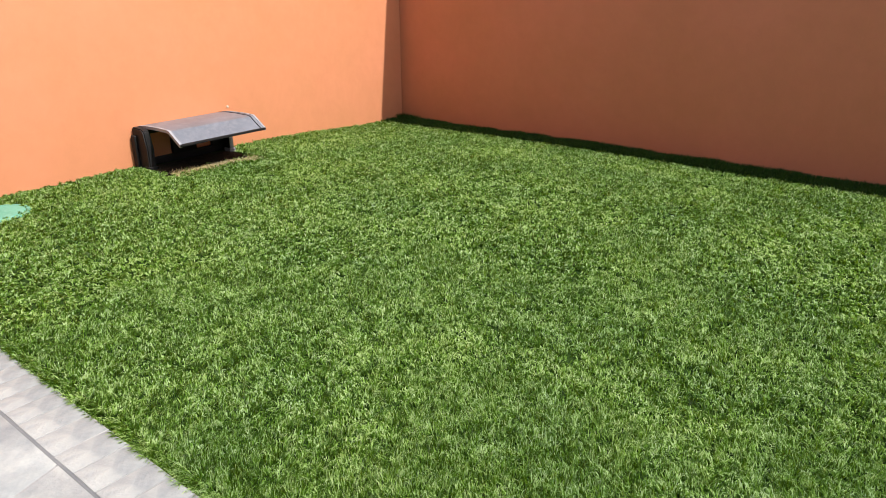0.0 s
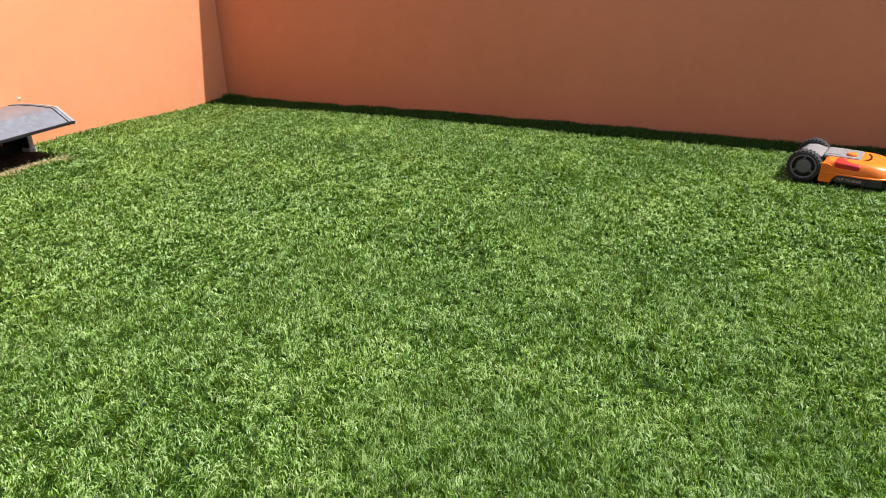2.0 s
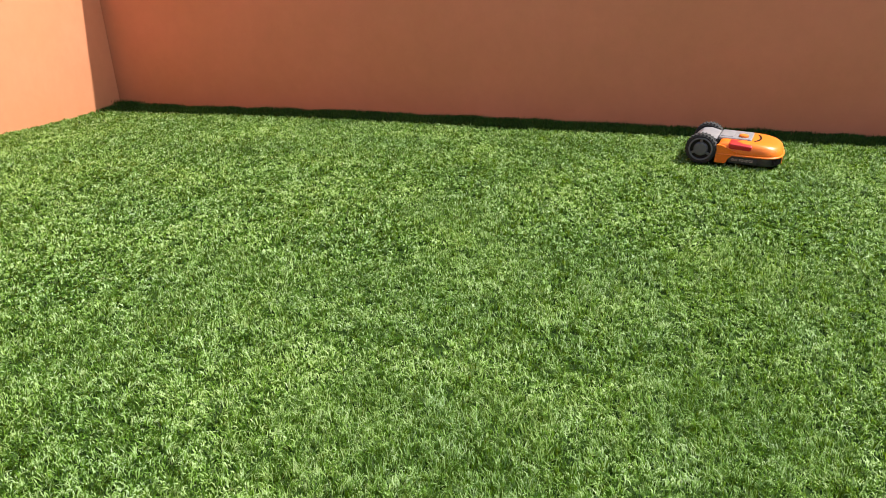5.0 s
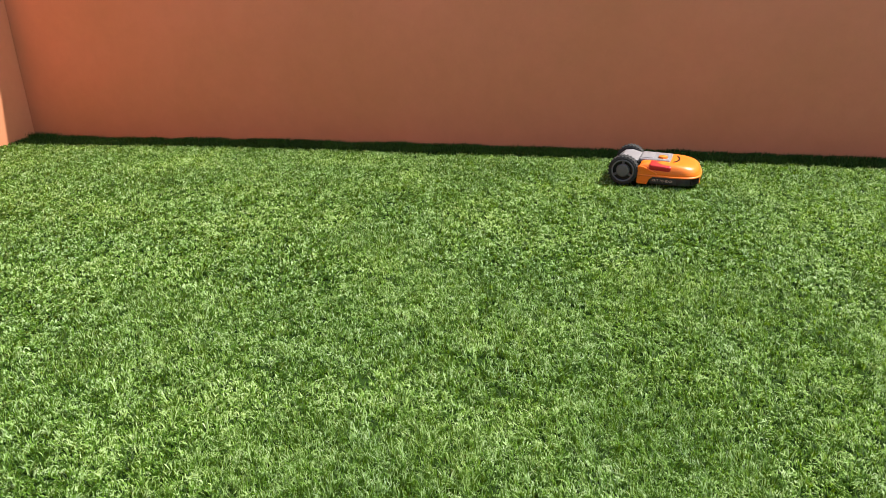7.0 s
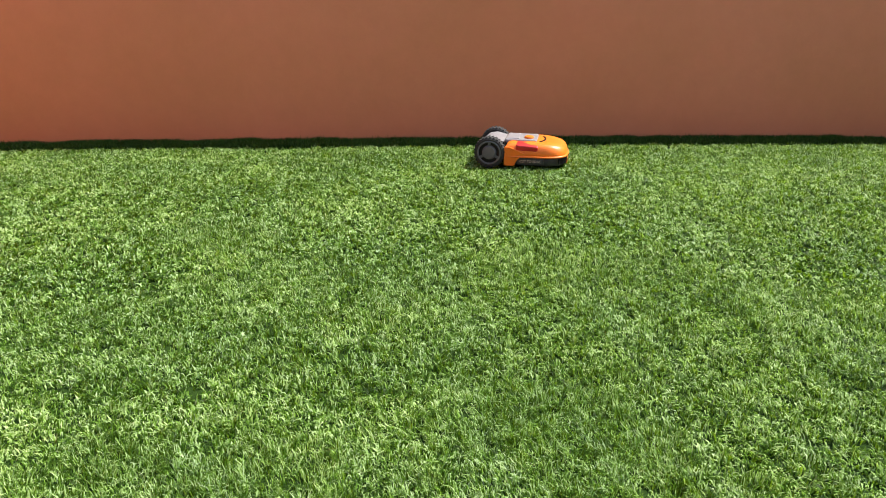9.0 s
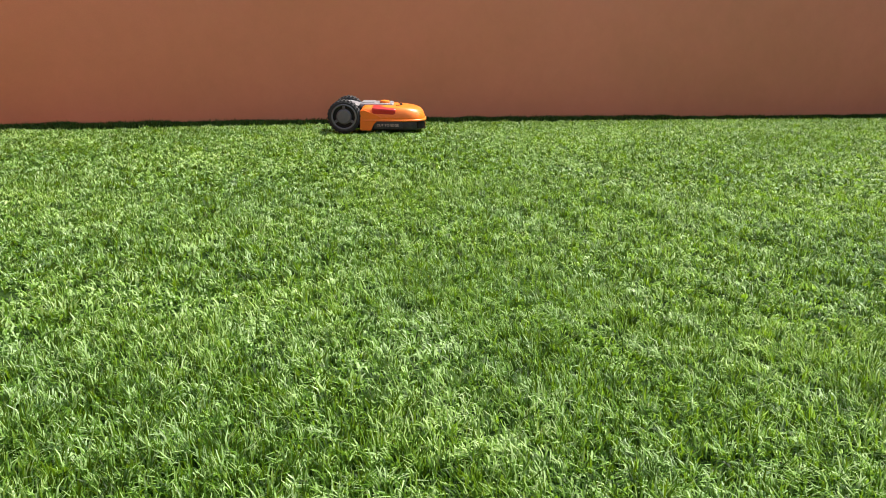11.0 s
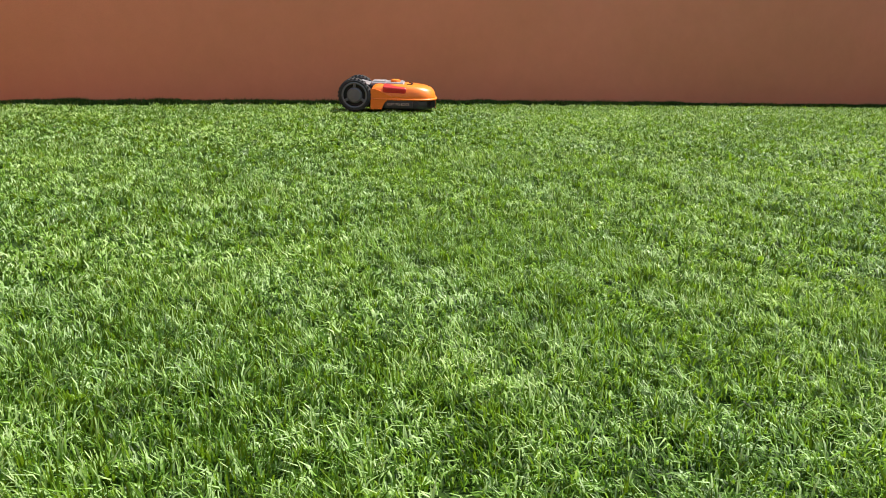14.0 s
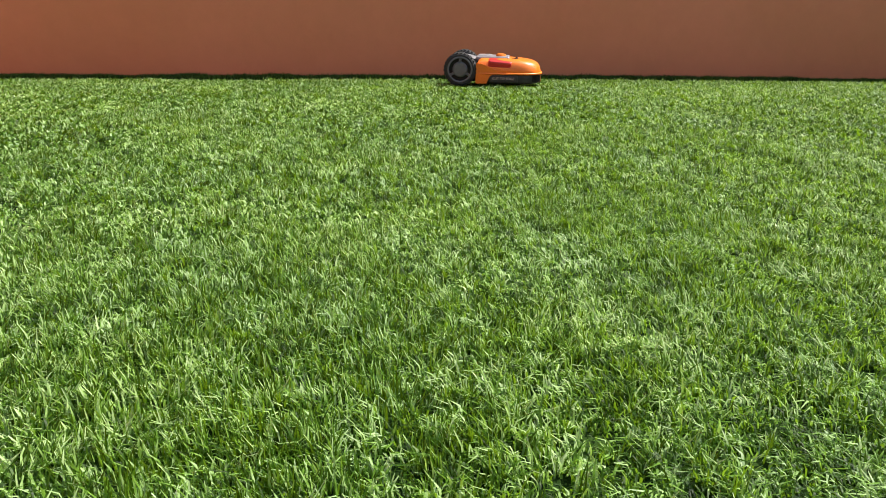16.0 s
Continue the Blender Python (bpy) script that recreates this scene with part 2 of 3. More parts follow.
def inset(pts, d, cx=0.02):
    out = []
    for x, y in pts:
        v = Vector((x - cx, y))
        out.append((cx + v.x * (1 - d / max(v.length, 1e-6)), v.y * (1 - d / max(v.length, 1e-6))))
    return out


def deck(x):
    """Height of the shell's crown along its length."""
    return 0.160 - 0.024 * max(0.0, x / 0.30) ** 2.4


def make_mower():
    root = tagged(new("robot_mower"), "orange and dark grey robot lawn mower on the mown grass", "robot mower")
    P = plan()
    # upper shell
    bm = bmesh.new()
    loops = []
    for d, u in ((0.003, 0.0), (0.0, 0.05), (0.0, 0.22), (0.004, 0.48), (0.012, 0.72), (0.024, 0.88), (0.045, 0.965), (0.085, 1.0)):
        loops.append([(x, y, 0.078 + u * (deck(x) - 0.078)) for x, y in inset(P, d)])
    rings(bm, loops)
    shell = part("shell", bm, ORANGE, root, "glossy orange plastic shell", 50)
    # lip that runs round the shell above the bumper
    bm = bmesh.new()
    sec = [(0.0, 0.074), (-0.007, 0.0755), (-0.0085, 0.080), (-0.006, 0.0845), (0.0, 0.086)]
    rings(bm, [[(x, y, z) for x, y in inset(P, d)] for d, z in sec], False, False, closed=False)
    part("lip", bm, ORANGE, shell, "", 60)
    # lower bumper
    bm = bmesh.new()
    rings(bm, [[(x, y, z) for x, y in inset(P, d)] for d, z in ((0.03, 0.022), (0.012, 0.026), (0.006, 0.034), (0.005, 0.074), (0.01, 0.082))])
    bumper = part("bumper", bm, DARK, root, "dark grey plastic bumper", 45)
    # orange skirts behind the bumper on both flanks, and round the left of the nose
    for s in (-1, 1):
        bm = bmesh.new()
        y0, y1 = (s * 0.172, s * 0.155)
        prof = [(-0.08, 0.024), (-0.018, 0.024), (-0.004, 0.062), (0.014, 0.078), (0.04, 0.084), (0.04, 0.098), (-0.05, 0.135), (-0.08, 0.135)]
        rings(bm, [[(x, y0, z) for x, z in prof], [(x, y1, z) for x, z in prof]])
        bmesh.ops.bevel(bm, geom=list(bm.edges), offset=0.0025, segments=2, affect="EDGES")
        part("skirt", bm, ORANGE, root, "orange plastic side skirt", 40)
    left = P[len(P) // 2 - 2:]
    bm = bmesh.new()
    rings(bm, [[(x, y, z) for x, y in inset(left, d)] for d, z in ((0.008, 0.024), (-0.002, 0.026), (-0.003, 0.05), (-0.001, 0.08), (0.008, 0.08))], False, False, closed=False)
    part("nose_skirt", bm, ORANGE, root, "orange plastic front skirt", 50)
    # cooling ribs at the right front of the bumper
    for i in range(8):
        x, y = P[15 + i * 1]
        v = Vector((x - 0.02, y)).normalized()
        m = Matrix.Translation((x, y, 0.052)) @ Matrix.Rotation(math.atan2(v.y, v.x), 4, "Z")
        part("rib", boxed(-0.006, 0.003, -0.0022, 0.0022, -0.017, 0.018, 0.001, 1, m), BLACK, bumper)
    # side panel with its lettering
    part("side_panel", boxed(0.0, 0.155, -0.1685, -0.155, 0.032, 0.074, 0.004), DARK, bumper, "grey side panel")
    cu = bpy.data.curves.new("lettering", "FONT")
    cu.body, cu.size, cu.extrude, cu.align_x, cu.align_y = "CUT TO EDGE", 0.019, 0.0006, "CENTER", "CENTER"
    cu.materials.append(WHITE)
    made = new("lettering_curve", cu)
    bpy.context.view_layer.update()
    tx = new("lettering", bpy.data.meshes.new_from_object(made))
    bpy.data.objects.remove(made)
    tagged(tx, "white lettering")
    tx.parent = bumper
    tx.matrix_local = Matrix.Translation((0.075, -0.1695, 0.053)) @ Matrix.Rotation(radians(90), 4, "X")
    # grey console, red release and round knob on the deck
    bm = boxed(-0.085, 0.105, -0.095, 0.095, 0.142, 0.168, 0.012, 3)
    console = part("console", bm, SILVER, root, "light grey control console")
    part("console_lid", boxed(-0.075, 0.0, -0.078, 0.078, 0.160, 0.172, 0.005, 2), SILVER, console)
    for s in (-1, 1):
        m = Matrix.Translation((0.053, s * 0.130, 0.133)) @ Matrix.Rotation(radians(4), 4, "Y") @ Matrix.Rotation(radians(-s * 12), 4, "X")
        bm = boxed(-0.066, 0.066, -0.036, 0.036, -0.023, 0.020, 0.013, 4, m)
        part("release", bm, RED, console, "red plastic release lever")
    bm = lathe(bmesh.new(), [(0.0005, 0.0), (0.027, 0.0), (0.029, 0.006), (0.026, 0.014), (0.017, 0.0175), (0.0005, 0.0185)], "z", 28, Matrix.Translation((0.055, -0.045, 0.165)))
    part("knob", bm, ORANGE, console, "round orange adjusting knob")
    bm = bmesh.new()
    for k in range(12):
        a0 = radians(-60 + k * 10)
        box(bm, 0.147, 0.155, -0.009, 0.009, 0.146, 0.1585, 0, 1, Matrix.Rotation(a0 * 0.55, 4, "Z"))
    part("seam", bm, BLACK, shell, "dark seam across the shell")
    # rear cover between the wheels
    bm = bmesh.new()
    prof = [(-0.08, 0.03), (-0.200, 0.032), (-0.232, 0.06), (-0.238, 0.10), (-0.225, 0.14), (-0.195, 0.160), (-0.15, 0.166), (-0.08, 0.150)]
    rings(bm, [[(x, y, z) for x, z in prof] for y in (-0.118, 0.118)])
    bmesh.ops.bevel(bm, geom=list(bm.edges), offset=0.006, segments=2, affect="EDGES")
    rear = part("rear_housing", bm, BLACK, root, "black plastic rear housing", 40)
    bm = bmesh.new()
    prof = [(-0.229, 0.137), (-0.197, 0.1635), (-0.15, 0.170), (-0.09, 0.1545), (-0.09, 0.149), (-0.15, 0.163), (-0.195, 0.157), (-0.225, 0.134)]
    rings(bm, [[(x, y, z) for x, z in prof] for y in (-0.108, 0.108)])
    part("rear_cover", bm, SILVER, rear, "silver grey rear cover", 30)
    # driving wheels
    for s in (-1, 1):
        C = Matrix.Translation((-0.168, s * 0.150, 0.099)) @ Matrix.Diagonal((1.07, 1.0, 1.07, 1.0))
        w = [(0.058, -0.03), (0.074, -0.032), (0.082, -0.026), (0.0845, -0.012), (0.0845, 0.012), (0.082, 0.026), (0.074, 0.032), (0.062, 0.03)]
        tyre = part("wheel", lathe(bmesh.new(), w, "y", 48, C), RUBBER, root, "black ribbed rubber wheel", 40)
        for k in range(26):
            for side in (-1, 1):
                m = C @ Matrix.Rotation(2 * math.pi * (k + 0.25 * side) / 26, 4, "Y")
                part("tread", boxed(0.0815, 0.0865, min(0.002 * side, 0.029 * side), max(0.002 * side, 0.029 * side), -0.005, 0.005, 0.0012, 1, m), RUBBER, tyre, "", 0)
        o = s * 0.024
        face = [(0.062, o - 0.006), (0.0665, o), (0.0665, o + s * 0.007), (0.062, o + s * 0.010), (0.057, o + s * 0.007), (0.057, o - 0.004)]
        part("rim", lathe(bmesh.new(), face, "y", 44, C), HUB, tyre, "grey plastic rim")
        part("wheel_disc", lathe(bmesh.new(), [(0.0005, o - s * 0.006), (0.0005, o - s * 0.012), (0.058, o - s * 0.012), (0.058, o - s * 0.006)], "y", 40, C), BLACK, tyre)
        hub = [(0.0005, o + s * 0.011), (0.033, o + s * 0.010), (0.038, o + s * 0.005), (0.040, o - s * 0.008), (0.0005, o - s * 0.008)]
        part("hub", lathe(bmesh.new(), hub, "y", 32, C), HUB, tyre, "grey plastic hub cap")
        for k in range(3):
            m = C @ Matrix.Rotation(radians(30 + 120 * k), 4, "Y")
            part("spoke", boxed(0.034, 0.060, min(o - s * 0.007, o + s * 0.005), max(o - s * 0.007, o + s * 0.005), -0.0065, 0.0065, 0.002, 2, m), HUB, tyre)
    # small castors under the nose
    for s in (-1, 1):
        C = Matrix.Translation((0.145, s * 0.085, 0.032))
        part("castor", lathe(bmesh.new(), [(0.0005, -0.014), (0.026, -0.014), (0.031, -0.008), (0.031, 0.008), (0.026, 0.014), (0.0005, 0.014)], "y", 24, C), RUBBER, root, "small black castor")
    # its rear wheel stands at the near contact point
    h = radians(-13)
    contact = Vector((0.456, 4.73))
    off = Matrix.Rotation(h, 2) @ Vector((-0.168, -0.15))
    c = contact - off
    root.matrix_world = Matrix.Translation((c.x, c.y, float(lay(c.x, c.y)) - 0.009)) @ Matrix.Rotation(h, 4, "Z") @ Matrix.Scale(0.96, 4)
    return root


make_mower()


# ---------------------------------------------------------------- mower shelter
GY0, GY1 = 2.90, 3.60      # ends along the wall
GX = X_WALL + 0.005


def make_shelter():
    root = tagged(new("mower_shelter"), "grey plastic robot mower shelter against the orange wall", "mower shelter")
    root.location = (GX, GY0, float(lay_soil(-4.2, 3.2)))
    L = GY1 - GY0
    up = 0.03
    # roof in section: flat top, then a bend down to the front edge
    sec = [(0.0, 0.268), (0.10, 0.279), (0.24, 0.285), (0.385, 0.284), (0.405, 0.279), (0.42, 0.268), (0.525, 0.200)]
    under = [(x - 0.003, z - 0.012) for x, z in sec]
    bm = bmesh.new()
    rings(bm, [[(x, y, z + up) for x, z in sec + under[::-1]] for y in (0.0, 0.05, L - 0.05, L)])
    roof = part("roof", bm, SLATE, root, "smooth grey roof with a folded front", 20)
    for y0, y1, mt in ((-0.012, 0.006, TRIM), (L - 0.034, L - 0.028, BLACK), (L - 0.004, L + 0.012, TRIM)):
        a = [(x + 0.002, z + 0.003) for x, z in sec]
        b = [(x - 0.004, z - 0.018) for x, z in sec]
        bm = bmesh.new()
        rings(bm, [[(x, y, z + up) for x, z in a + b[::-1]] for y in (y0, y1)])
        part("end_trim", bm, mt, roof, "", 20)
    # added black sheet that deepens the shade inside the shelter
    bm = bmesh.new()
    lo = [(x - 0.012, z - 0.014) for x, z in sec[:-1]] + [(0.5, 0.198)]
    rings(bm, [[(x, y, z + up) for x, z in lo + [(x - 0.002, z - 0.008) for x, z in lo[::-1]]] for y in (0.012, L - 0.012)])
    part("shade_liner", bm, BLACK, roof, "black sheet added under the roof to deepen its shade", 20)
    part("front_edge", boxed(0.513, 0.529, -0.01, L + 0.01, 0.188 + up, 0.206 + up, 0.004), BLACK, roof, "black front edge")
    # side frames
    for y0, y1, tint in ((-0.062, -0.008, "left"), (L - 0.055, L - 0.015, "right")):
        deep = 0.17 if tint == "left" else 0.12
        bm = bmesh.new()
        prof = [(0.0, 0.0), (deep, 0.0), (deep + 0.006, 0.16), (deep - 0.02, 0.25), (deep - 0.05, 0.268), (0.0, 0.268)]
        rings(bm, [[(x, y, z + up * (z > 0.2)) for x, z in prof] for y in (y0, y1)])
        bmesh.ops.bevel(bm, geom=list(bm.edges), offset=0.008, segments=2, affect="EDGES")
        side = part("side_frame", bm, BLACK, root, "black plastic side frame", 40)
        part("foot", boxed(deep - 0.06, deep + 0.02, y0 - 0.006, y1 + 0.006, 0.0, 0.03, 0.006), TRIM if tint == "right" else BLACK, side)
        if tint == "right":
            part("cover_strip", boxed(deep + 0.004, deep + 0.012, y0 + 0.004, y1 - 0.004, 0.02, 0.22, 0.003), TRIM, side, "grey cover strip")
        else:
            part("outer_rib", boxed(0.005, 0.06, y0 - 0.022, y0 + 0.004, 0.0, 0.245, 0.012, 3), BLACK, side)
    # back frame with two openings
    for y0, y1, z0, z1 in ((-0.02, L - 0.02, 0.235, 0.295), (-0.02, L - 0.02, 0.0, 0.055), (0.22, 0.42, 0.05, 0.24), (L - 0.14, L - 0.02, 0.05, 0.24), (-0.02, 0.05, 0.05, 0.24)):
        part("back_bar", boxed(0.0, 0.03, y0, y1, z0, z1, 0.004), BLACK, root)
    return root


make_shelter()
bm = bmesh.new()
lathe(bm, [(0.0005, 0.0), (0.011, 0.0), (0.0105, 0.004), (0.006, 0.007), (0.0005, 0.008)], "z", 18,
      Matrix.Translation((X_WALL - 0.001, 3.66, 0.305)) @ Matrix.Rotation(radians(90), 4, "Y"))
tagged(part("wall_plug", bm, WHITE), "small cream plastic plug in the orange wall", "wall plug")


# ---------------------------------------------------------------- bare soil and irrigation lid
def make_soil():
    n = 28
    bm = bmesh.new()
    c = Vector((-4.07, 3.20))
    loops = []
    for r in (1.0, 0.85, 0.6, 0.3):
        ring = []
        for i in range(n):
            a = 2 * math.pi * i / n
            e = 4.0
            w = 1 + 0.05 * math.sin(3 * a + 1) + 0.04 * math.sin(7 * a)
            x = c.x + 0.225 * r * w * math.copysign(abs(math.cos(a)) ** (2 / e), math.cos(a))
            y = c.y + 0.37 * r * w * math.copysign(abs(math.sin(a)) ** (2 / e), math.sin(a))
            x = max(x, X_WALL + 0.003)
            ring.append((x, y, float(lay_soil(x, y)) + (0.004 if r == 1.0 else 0.011 + 0.004 * noise.noise((x * 9, y * 9, 0)))))
        loops.append(ring)
    rings(bm, loops, False, True)
    tagged(part("bare_patch", bm, SOIL), "bare worn earth at the mower shelter, darkened for the shade under its roof", "bare earth", kind="structure")


make_soil()


def make_lid():
    root = tagged(new("irrigation_lid"), "round green plastic irrigation box lid in the grass", "irrigation lid")
    root.location = (-3.99, 1.765, float(lay_soil(-3.99, 1.765)) - 0.016)
    part("lid_ring", lathe(bmesh.new(), [(0.148, 0.0), (0.175, 0.0), (0.175, 0.026), (0.170, 0.03), (0.152, 0.03), (0.148, 0.026)], "z", 40), TEAL, root)
    part("lid_plate", lathe(bmesh.new(), [(0.0005, 0.0), (0.145, 0.0), (0.145, 0.028), (0.14, 0.032), (0.0005, 0.034)], "z", 40), TEAL, root)


make_lid()


# ---------------------------------------------------------------- mown grass
def make_grass():
    rng = np.random.default_rng(7)

    def wave(x, y, k, seed):
        r = np.random.default_rng(seed)
        out = np.zeros_like(x)
        for _ in range(7):
            a, f, p = r.uniform(0, 2 * math.pi), k * r.uniform(0.6, 1.7), r.uniform(0, 6.28)
            out += np.sin(f * (x * math.cos(a) + y * math.sin(a)) + p)
        return out / 7 ** 0.5

    def scatter(x0, x1, y0, y1, per, keep):
        n = int((x1 - x0) * (y1 - y0) * per)
        x, y = rng.uniform(x0, x1, n), rng.uniform(y0, y1, n)
        k = keep(x, y)
        return x[k], y[k]

    def free(x, y):
        bare = (((x + 4.08) / 0.19) ** 4 + ((y - 3.20) / 0.35) ** 4 < 1) & (rng.uniform(size=x.size) > 0.12)
        bare |= (x < -4.02) & (y > 2.84) & (y < 3.58)
        lid = (x + 3.99) ** 2 + (y - 1.765) ** 2 < 0.135 ** 2
        return ~(bare | lid)

    def main(x, y):
        """The stretch of lawn that the path overlooks; the far end beyond it is sparser."""
        return (x < 0.75 + 1.1 * (y - 0.9)) & (x > -2.7 - 3.2 * (y - 1.1))

    def dist(x, y):
        return np.hypot(x - 0.15, y - 0.75) + 0.25 * wave(x, y, 6.0, 11) + 0.12 * wave(x, y, 40.0, 12)

    def tracks(x, y):
        """Where the mower's wheels have pressed the sward: how much, and which way the blades lie."""
        press, way = np.zeros_like(x), np.zeros_like(x)
        r = np.random.default_rng(21)
        for _ in range(26):
            a, q = math.pi / 2 + r.normal(0.12, 0.16), r.uniform(-3.6, 2.6)
            bend = r.uniform(-0.03, 0.03)
            u = (x - q) * math.sin(a) - (y - 3.0) * math.cos(a) + bend * (y - 3.0) ** 2
            for o in (-0.15, 0.15):
                w = np.exp(-((u - o) / 0.026) ** 2) * (0.6 + 0.4 * np.sin(7 * y + q))
                way = np.where(w > press, a + (math.pi if o > 0 and q > 0 else 0.0), way)
                press = np.maximum(press, w)
        for cx, cy, rad in ((-1.9, 1.2, 0.75), (-1.9, 1.2, 1.05), (-2.6, 1.6, 1.5), (-2.6, 1.6, 1.8), (-1.2, 1.0, 1.6)):
            w = 0.9 * np.exp(-((np.hypot(x - cx, y - cy) - rad) / 0.03) ** 2)
            way = np.where(w > press, np.arctan2(y - cy, x - cx) + math.pi / 2, way)
            press = np.maximum(press, w)
        return press, way

    def blades_of(x, y, z, length, az, lean, wide, kind):
        """Blades as quads or kites bent once, or as single quads."""
        n = x.size
        turn = az + math.pi / 2 + rng.normal(0, 0.5, n)
        w = wide * rng.uniform(0.7, 1.25, n) / 2
        wx, wy = np.cos(turn) * w, np.sin(turn) * w
        dx, dy = np.cos(az), np.sin(az)
        s0, c0 = np.sin(lean * 0.5) * length * 0.55, np.cos(lean * 0.5) * length * 0.55
        s1, c1 = s0 + np.sin(lean * 1.35) * length * 0.45, c0 + np.cos(lean * 1.35) * length * 0.45
        P0, P1 = np.stack([x - wx, y - wy, z - 0.004], 1), np.stack([x + wx, y + wy, z - 0.004], 1)
        T, W = np.stack([x + dx * s1, y + dy * s1, z + c1], 1), np.stack([wx, wy, 0 * wx], 1)
        M = np.stack([x + dx * s0, y + dy * s0, z + c0], 1)
        if kind == "bent":
            return [P0, P1, M + W * 0.85, M - W * 0.85, T - W * 0.3, T + W * 0.3], [0, 1, 2, 3, 3, 2, 5, 4], [4, 4]
        if kind == "kite":
            return [P0 * 0.5 + P1 * 0.5, M + W, T, M - W], [0, 1, 3, 3, 1, 2], [3, 3]
        return [P0, P1, T + W * 0.5, T - W * 0.5], [0, 1, 2, 3], [4]

    def sward(name, batches, material, label):
        co, loops, starts, base = [], [], [], 0
        for P, face, sizes in batches:
            n = len(P[0])
            co.append(np.stack(P, 1).reshape(-1, 3))
            loops.append((base + len(P) * np.arange(n)[:, None] + np.array([face])).ravel())
            starts.append(np.tile(sizes, n))
            base += len(P) * n
        co, loops, size = np.concatenate(co), np.concatenate(loops), np.concatenate(starts)
        co[:, 0] = np.maximum(co[:, 0], X_WALL + 0.001)
        co[:, 1] = np.minimum(co[:, 1], Y_WALL - 0.001)
        me = bpy.data.meshes.new(name)
        me.vertices.add(len(co))
        me.vertices.foreach_set("co", co.astype(np.float32).ravel())
        me.loops.add(len(loops))
        me.loops.foreach_set("vertex_index", loops.astype(np.int32))
        me.polygons.add(len(size))
        me.polygons.foreach_set("loop_start", np.concatenate(([0], np.cumsum(size)[:-1])).astype(np.int32))
        me.update(calc_edges=True)
        me.materials.append(material)
        tagged(new(name, me), label, "grass", kind="stuff")

    # mown lawn, in rings of falling density round the stretch where the camera stands
    batches = []
    for per, blades, d0, d1, wide, kind, tall, tilt, lie in (
            (10600, 8, 0.0, 1.40, 0.0025, "bent", 0.0225, 0.90, 2.3),
            (6900, 8, 1.40, 2.7, 0.0038, "kite", 0.0240, 1.02, 2.1),
            (3700, 8, 2.7, 9.0, 0.0070, "kite", 0.0265, 1.12, 1.4),
            (1250, 6, 0.0, 12.0, 0.0145, "kite", 0.0285, 1.12, 1.4)):
        bx = (max(X_WALL + 0.004, -0.85 - d1), min(7.58, 1.15 + d1), Y_PAVE, min(Y_WALL - 0.003, 1.75 + d1))
        tx, ty = scatter(*bx, per, lambda x, y: (dist(x, y) >= (d0 or -9)) & (dist(x, y) < d1) & free(x, y) & (main(x, y) == (per > 2000)) & (y < Y_WALL - 0.26))
        press, way = tracks(tx, ty)
        # each tuft leans its own way, in patches that lie alike
        taz = lie + 0.7 * wave(tx, ty, 2.6, 5) + 0.45 * wave(tx, ty, 14.0, 6) + rng.normal(0, 1.5, tx.size)
        taz = np.where(rng.uniform(size=tx.size) < press, way + rng.normal(0, 0.35, tx.size), taz)
        tlen = rng.normal(0, 0.006 if d1 < 4 else 0.0035, tx.size) + (0.0055 if d1 < 4 else 0.0015) * wave(tx, ty, 38.0, 8) - 0.007 * press
        tlean = rng.normal(0, 0.32, tx.size) + 0.10 * wave(tx, ty, 4.0, 9) + 0.45 * press
        own = np.repeat(np.arange(tx.size), blades)
        n = own.size
        x = tx[own] + rng.normal(0, 0.0055, n)
        y = np.maximum(ty[own] + rng.normal(0, 0.0055, n), Y_PAVE)
        z = lay_soil(x, y)
        length = np.clip(rng.normal(tall, 0.004, n) + 0.8 * tlen[own], 0.013, 0.045)
        az = taz[own] + rng.normal(0, 0.7, n)
        lean = np.clip(rng.normal(tilt, 0.2, n) + tlean[own], 0.1, 1.45)
        # blades at the edge hang out over the paving, longer
        edge = (y < Y_PAVE + 0.05) & (rng.uniform(size=n) < 0.75)
        az = np.where(edge, -math.pi / 2 + rng.normal(0, 0.45, n), az)
        lean = np.where(edge, rng.normal(1.05, 0.2, n), lean)
        length = np.where(edge, length * rng.uniform(0.9, 1.5, n) * (1 + 0.9 * smooth01(0.9, 1.8, wave(x, y, 22.0, 15))), length)
        z = np.where(edge, z + 0.004, z)
        batches.append(blades_of(x, y, z, length, az, lean, wide, kind))
    sward("grass", batches, GRASS, "short mown green lawn grass with paler blades")

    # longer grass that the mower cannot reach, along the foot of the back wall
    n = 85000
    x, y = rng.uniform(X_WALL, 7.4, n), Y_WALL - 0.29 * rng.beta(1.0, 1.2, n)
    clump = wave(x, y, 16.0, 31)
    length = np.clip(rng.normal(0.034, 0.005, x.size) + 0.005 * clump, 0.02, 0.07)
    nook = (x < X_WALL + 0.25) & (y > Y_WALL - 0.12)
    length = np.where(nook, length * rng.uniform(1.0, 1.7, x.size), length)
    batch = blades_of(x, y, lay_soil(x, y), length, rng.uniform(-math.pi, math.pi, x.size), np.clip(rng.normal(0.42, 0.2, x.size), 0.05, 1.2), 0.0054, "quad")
    # dark colour carries the wall's shade on this strip
    sward("unmown_grass", [batch], SHADE_GRASS, "longer unmown grass along the foot of the wall, the wall's shade put into its dark green")

    # dead grass on the worn edge of the bare patch
    n = 11000
    y = rng.uniform(2.88, 3.56, n)
    x = -3.895 + 0.03 * wave(0 * y, y, 12.0, 41) + rng.normal(0, 0.032, n)
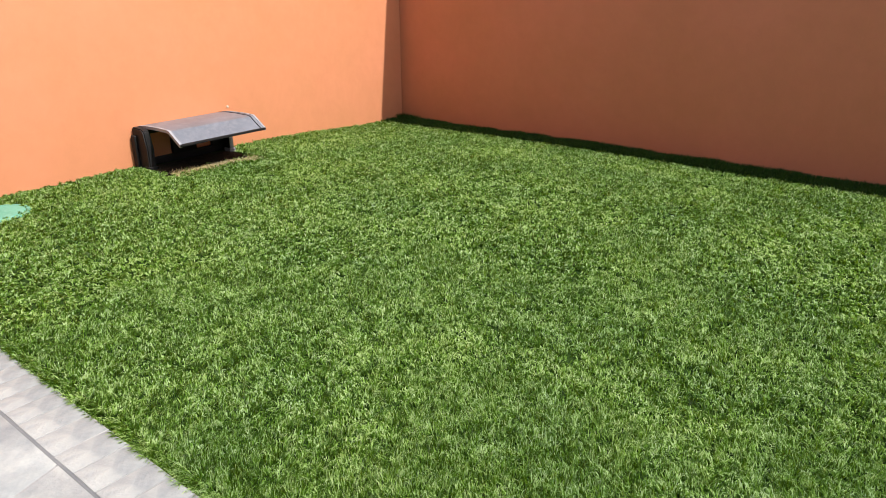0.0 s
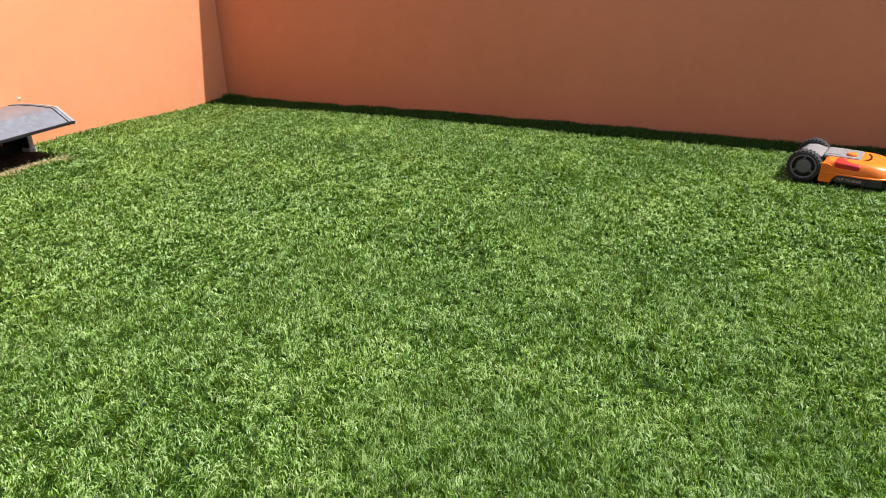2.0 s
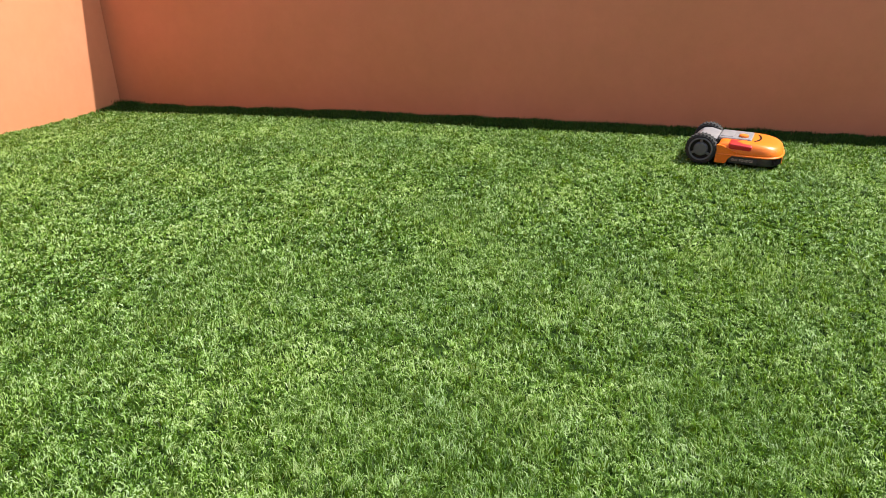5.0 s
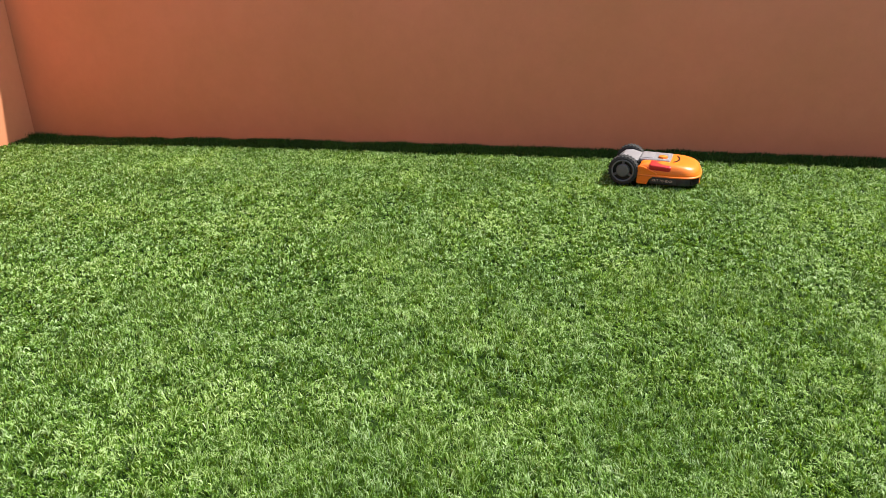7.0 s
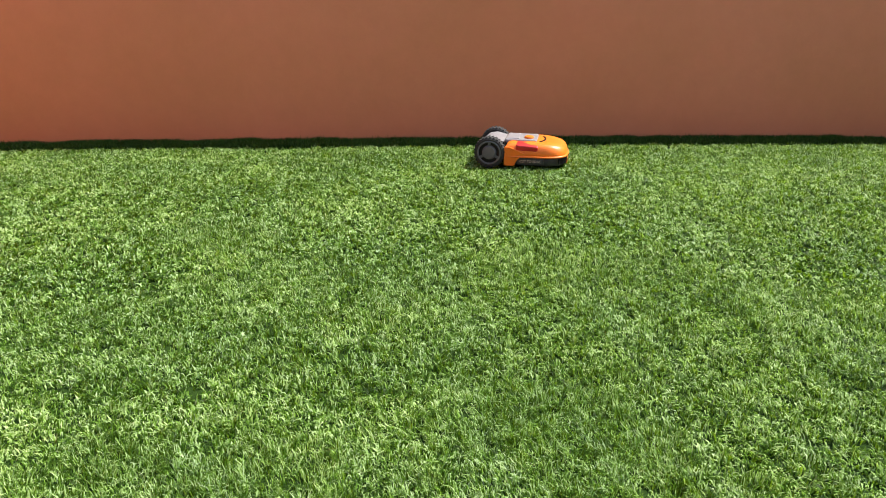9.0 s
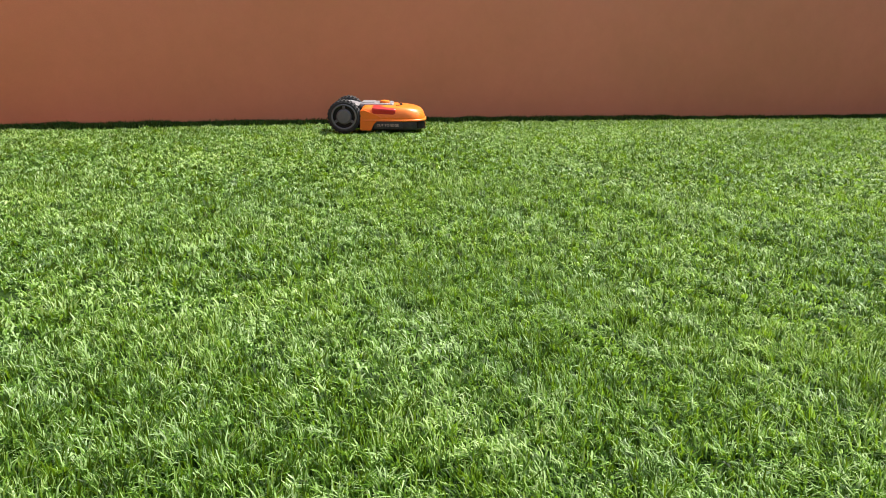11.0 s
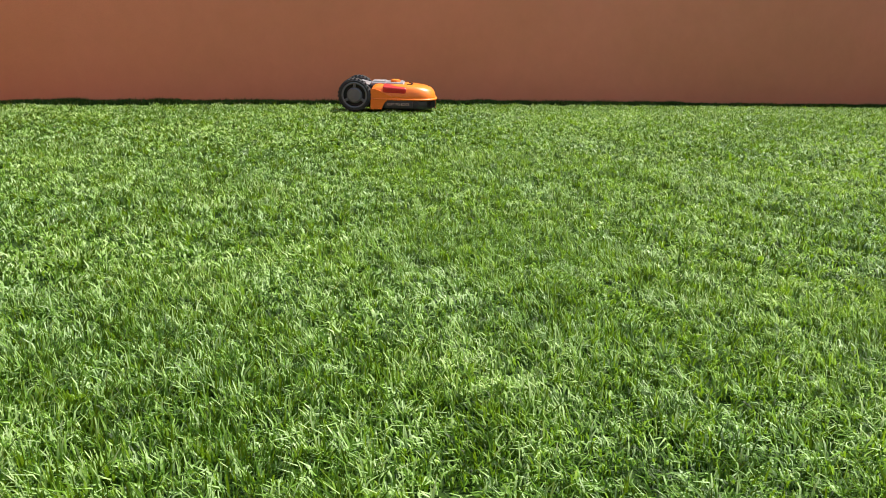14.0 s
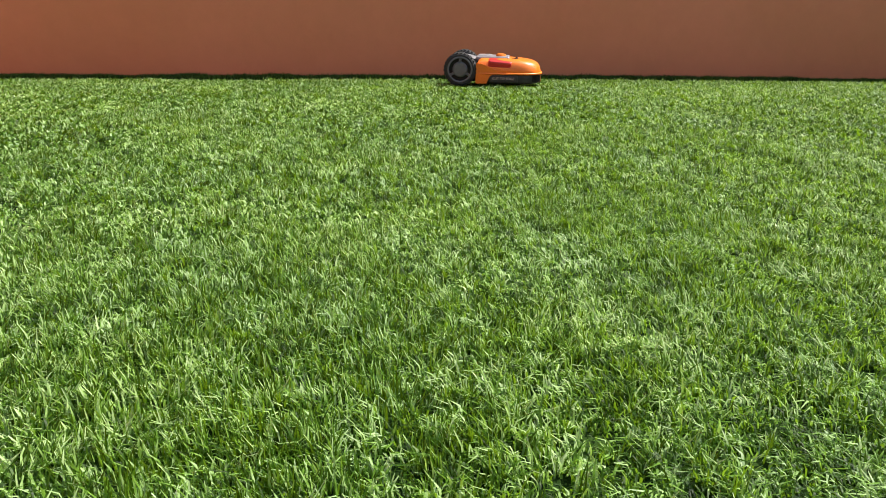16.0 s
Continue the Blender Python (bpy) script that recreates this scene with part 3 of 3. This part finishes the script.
    batch = blades_of(x, y, lay_soil(x, y) + 0.004, np.clip(rng.normal(0.02, 0.006, n), 0.008, 0.04), rng.uniform(-math.pi, math.pi, n), np.clip(rng.normal(1.25, 0.2, n), 0.5, 1.5), 0.0045, "quad")
    sward("dead_grass", [batch], STRAW, "pale dry dead grass beside the bare earth")


make_grass()


# ---------------------------------------------------------------- paving
def make_paving():
    root = tagged(new("pavement"), "pale grey stamped concrete paving with a brick border", "pavement", kind="structure")
    part("bed", boxed(X_WALL + 0.002, 7.595, -4.945, Y_PAVE, -0.09, -0.0140), JOINT, root, "grey recessed joints", 0)
    part("groove", boxed(X_WALL + 0.003, 7.594, Y_PAVE - 0.181, Y_PAVE - 0.165, -0.03, -0.0134), GROOVE, root, "dark grey groove along the border", 0)
    r = random.Random(4)
    g = 0.0030
    shapes = []
    for k in range(4):
        bm = boxed(-0.0525 + g, 0.0525 - g, -0.0840 + g, 0.0865 - g, -0.024, 0.0, 0.003, 2)
        me = part("brick", bm, CONCRETE, None, "", 40)
        shapes.append(me.data)
        bpy.data.objects.remove(me)
    x = X_WALL + 0.004
    while x < 7.0:
        w = r.uniform(0.085, 0.13)
        ob = new("brick", shapes[r.randrange(4)])
        ob.parent = root
        ob.scale.x = w / 0.105
        ob.location = (x + w / 2, Y_PAVE - 0.0865, -0.012 + r.uniform(-0.0012, 0.0012))
        ob.rotation_euler = (radians(r.uniform(-0.4, 0.4)), radians(r.uniform(-0.4, 0.4)), radians(r.uniform(-0.8, 0.8)))
        x += w
    # large irregular slabs inside the border
    y1 = Y_PAVE - 0.1735
    row = 0
    while y1 > -4.5:
        deep = r.choice((0.40, 0.48, 0.44))
        x = X_WALL + 0.01 - 0.2 * (row % 2)
        skew = r.uniform(-0.06, 0.06)
        while x < 7.0:
            w = r.uniform(0.5, 0.85)
            nskew = r.uniform(-0.09, 0.09)
            bm = bmesh.new()
            q = [(x + g + skew, y1 - deep + g), (x + w - g + nskew, y1 - deep + g), (x + w - g - nskew, y1 - g), (x + g - skew, y1 - g)]
            q = [(max(a, X_WALL + 0.005), b) for a, b in q]
            if q[1][0] - q[0][0] > 0.05 and q[2][0] - q[3][0] > 0.05:
                cx, cy = sum(a for a, b in q) / 4, sum(b for a, b in q) / 4
                top = [(cx + (a - cx) * 0.985, cy + (b - cy) * 0.985, -0.011 + r.uniform(-0.001, 0.001)) for a, b in q]
                rings(bm, [[(a, b, -0.035) for a, b in q], [(a, b, -0.015) for a, b in q], top])
                part("slab", bm, CONCRETE, root, "", 40)
            x += w
            skew = nskew
        y1 -= deep
        row += 1


make_paving()
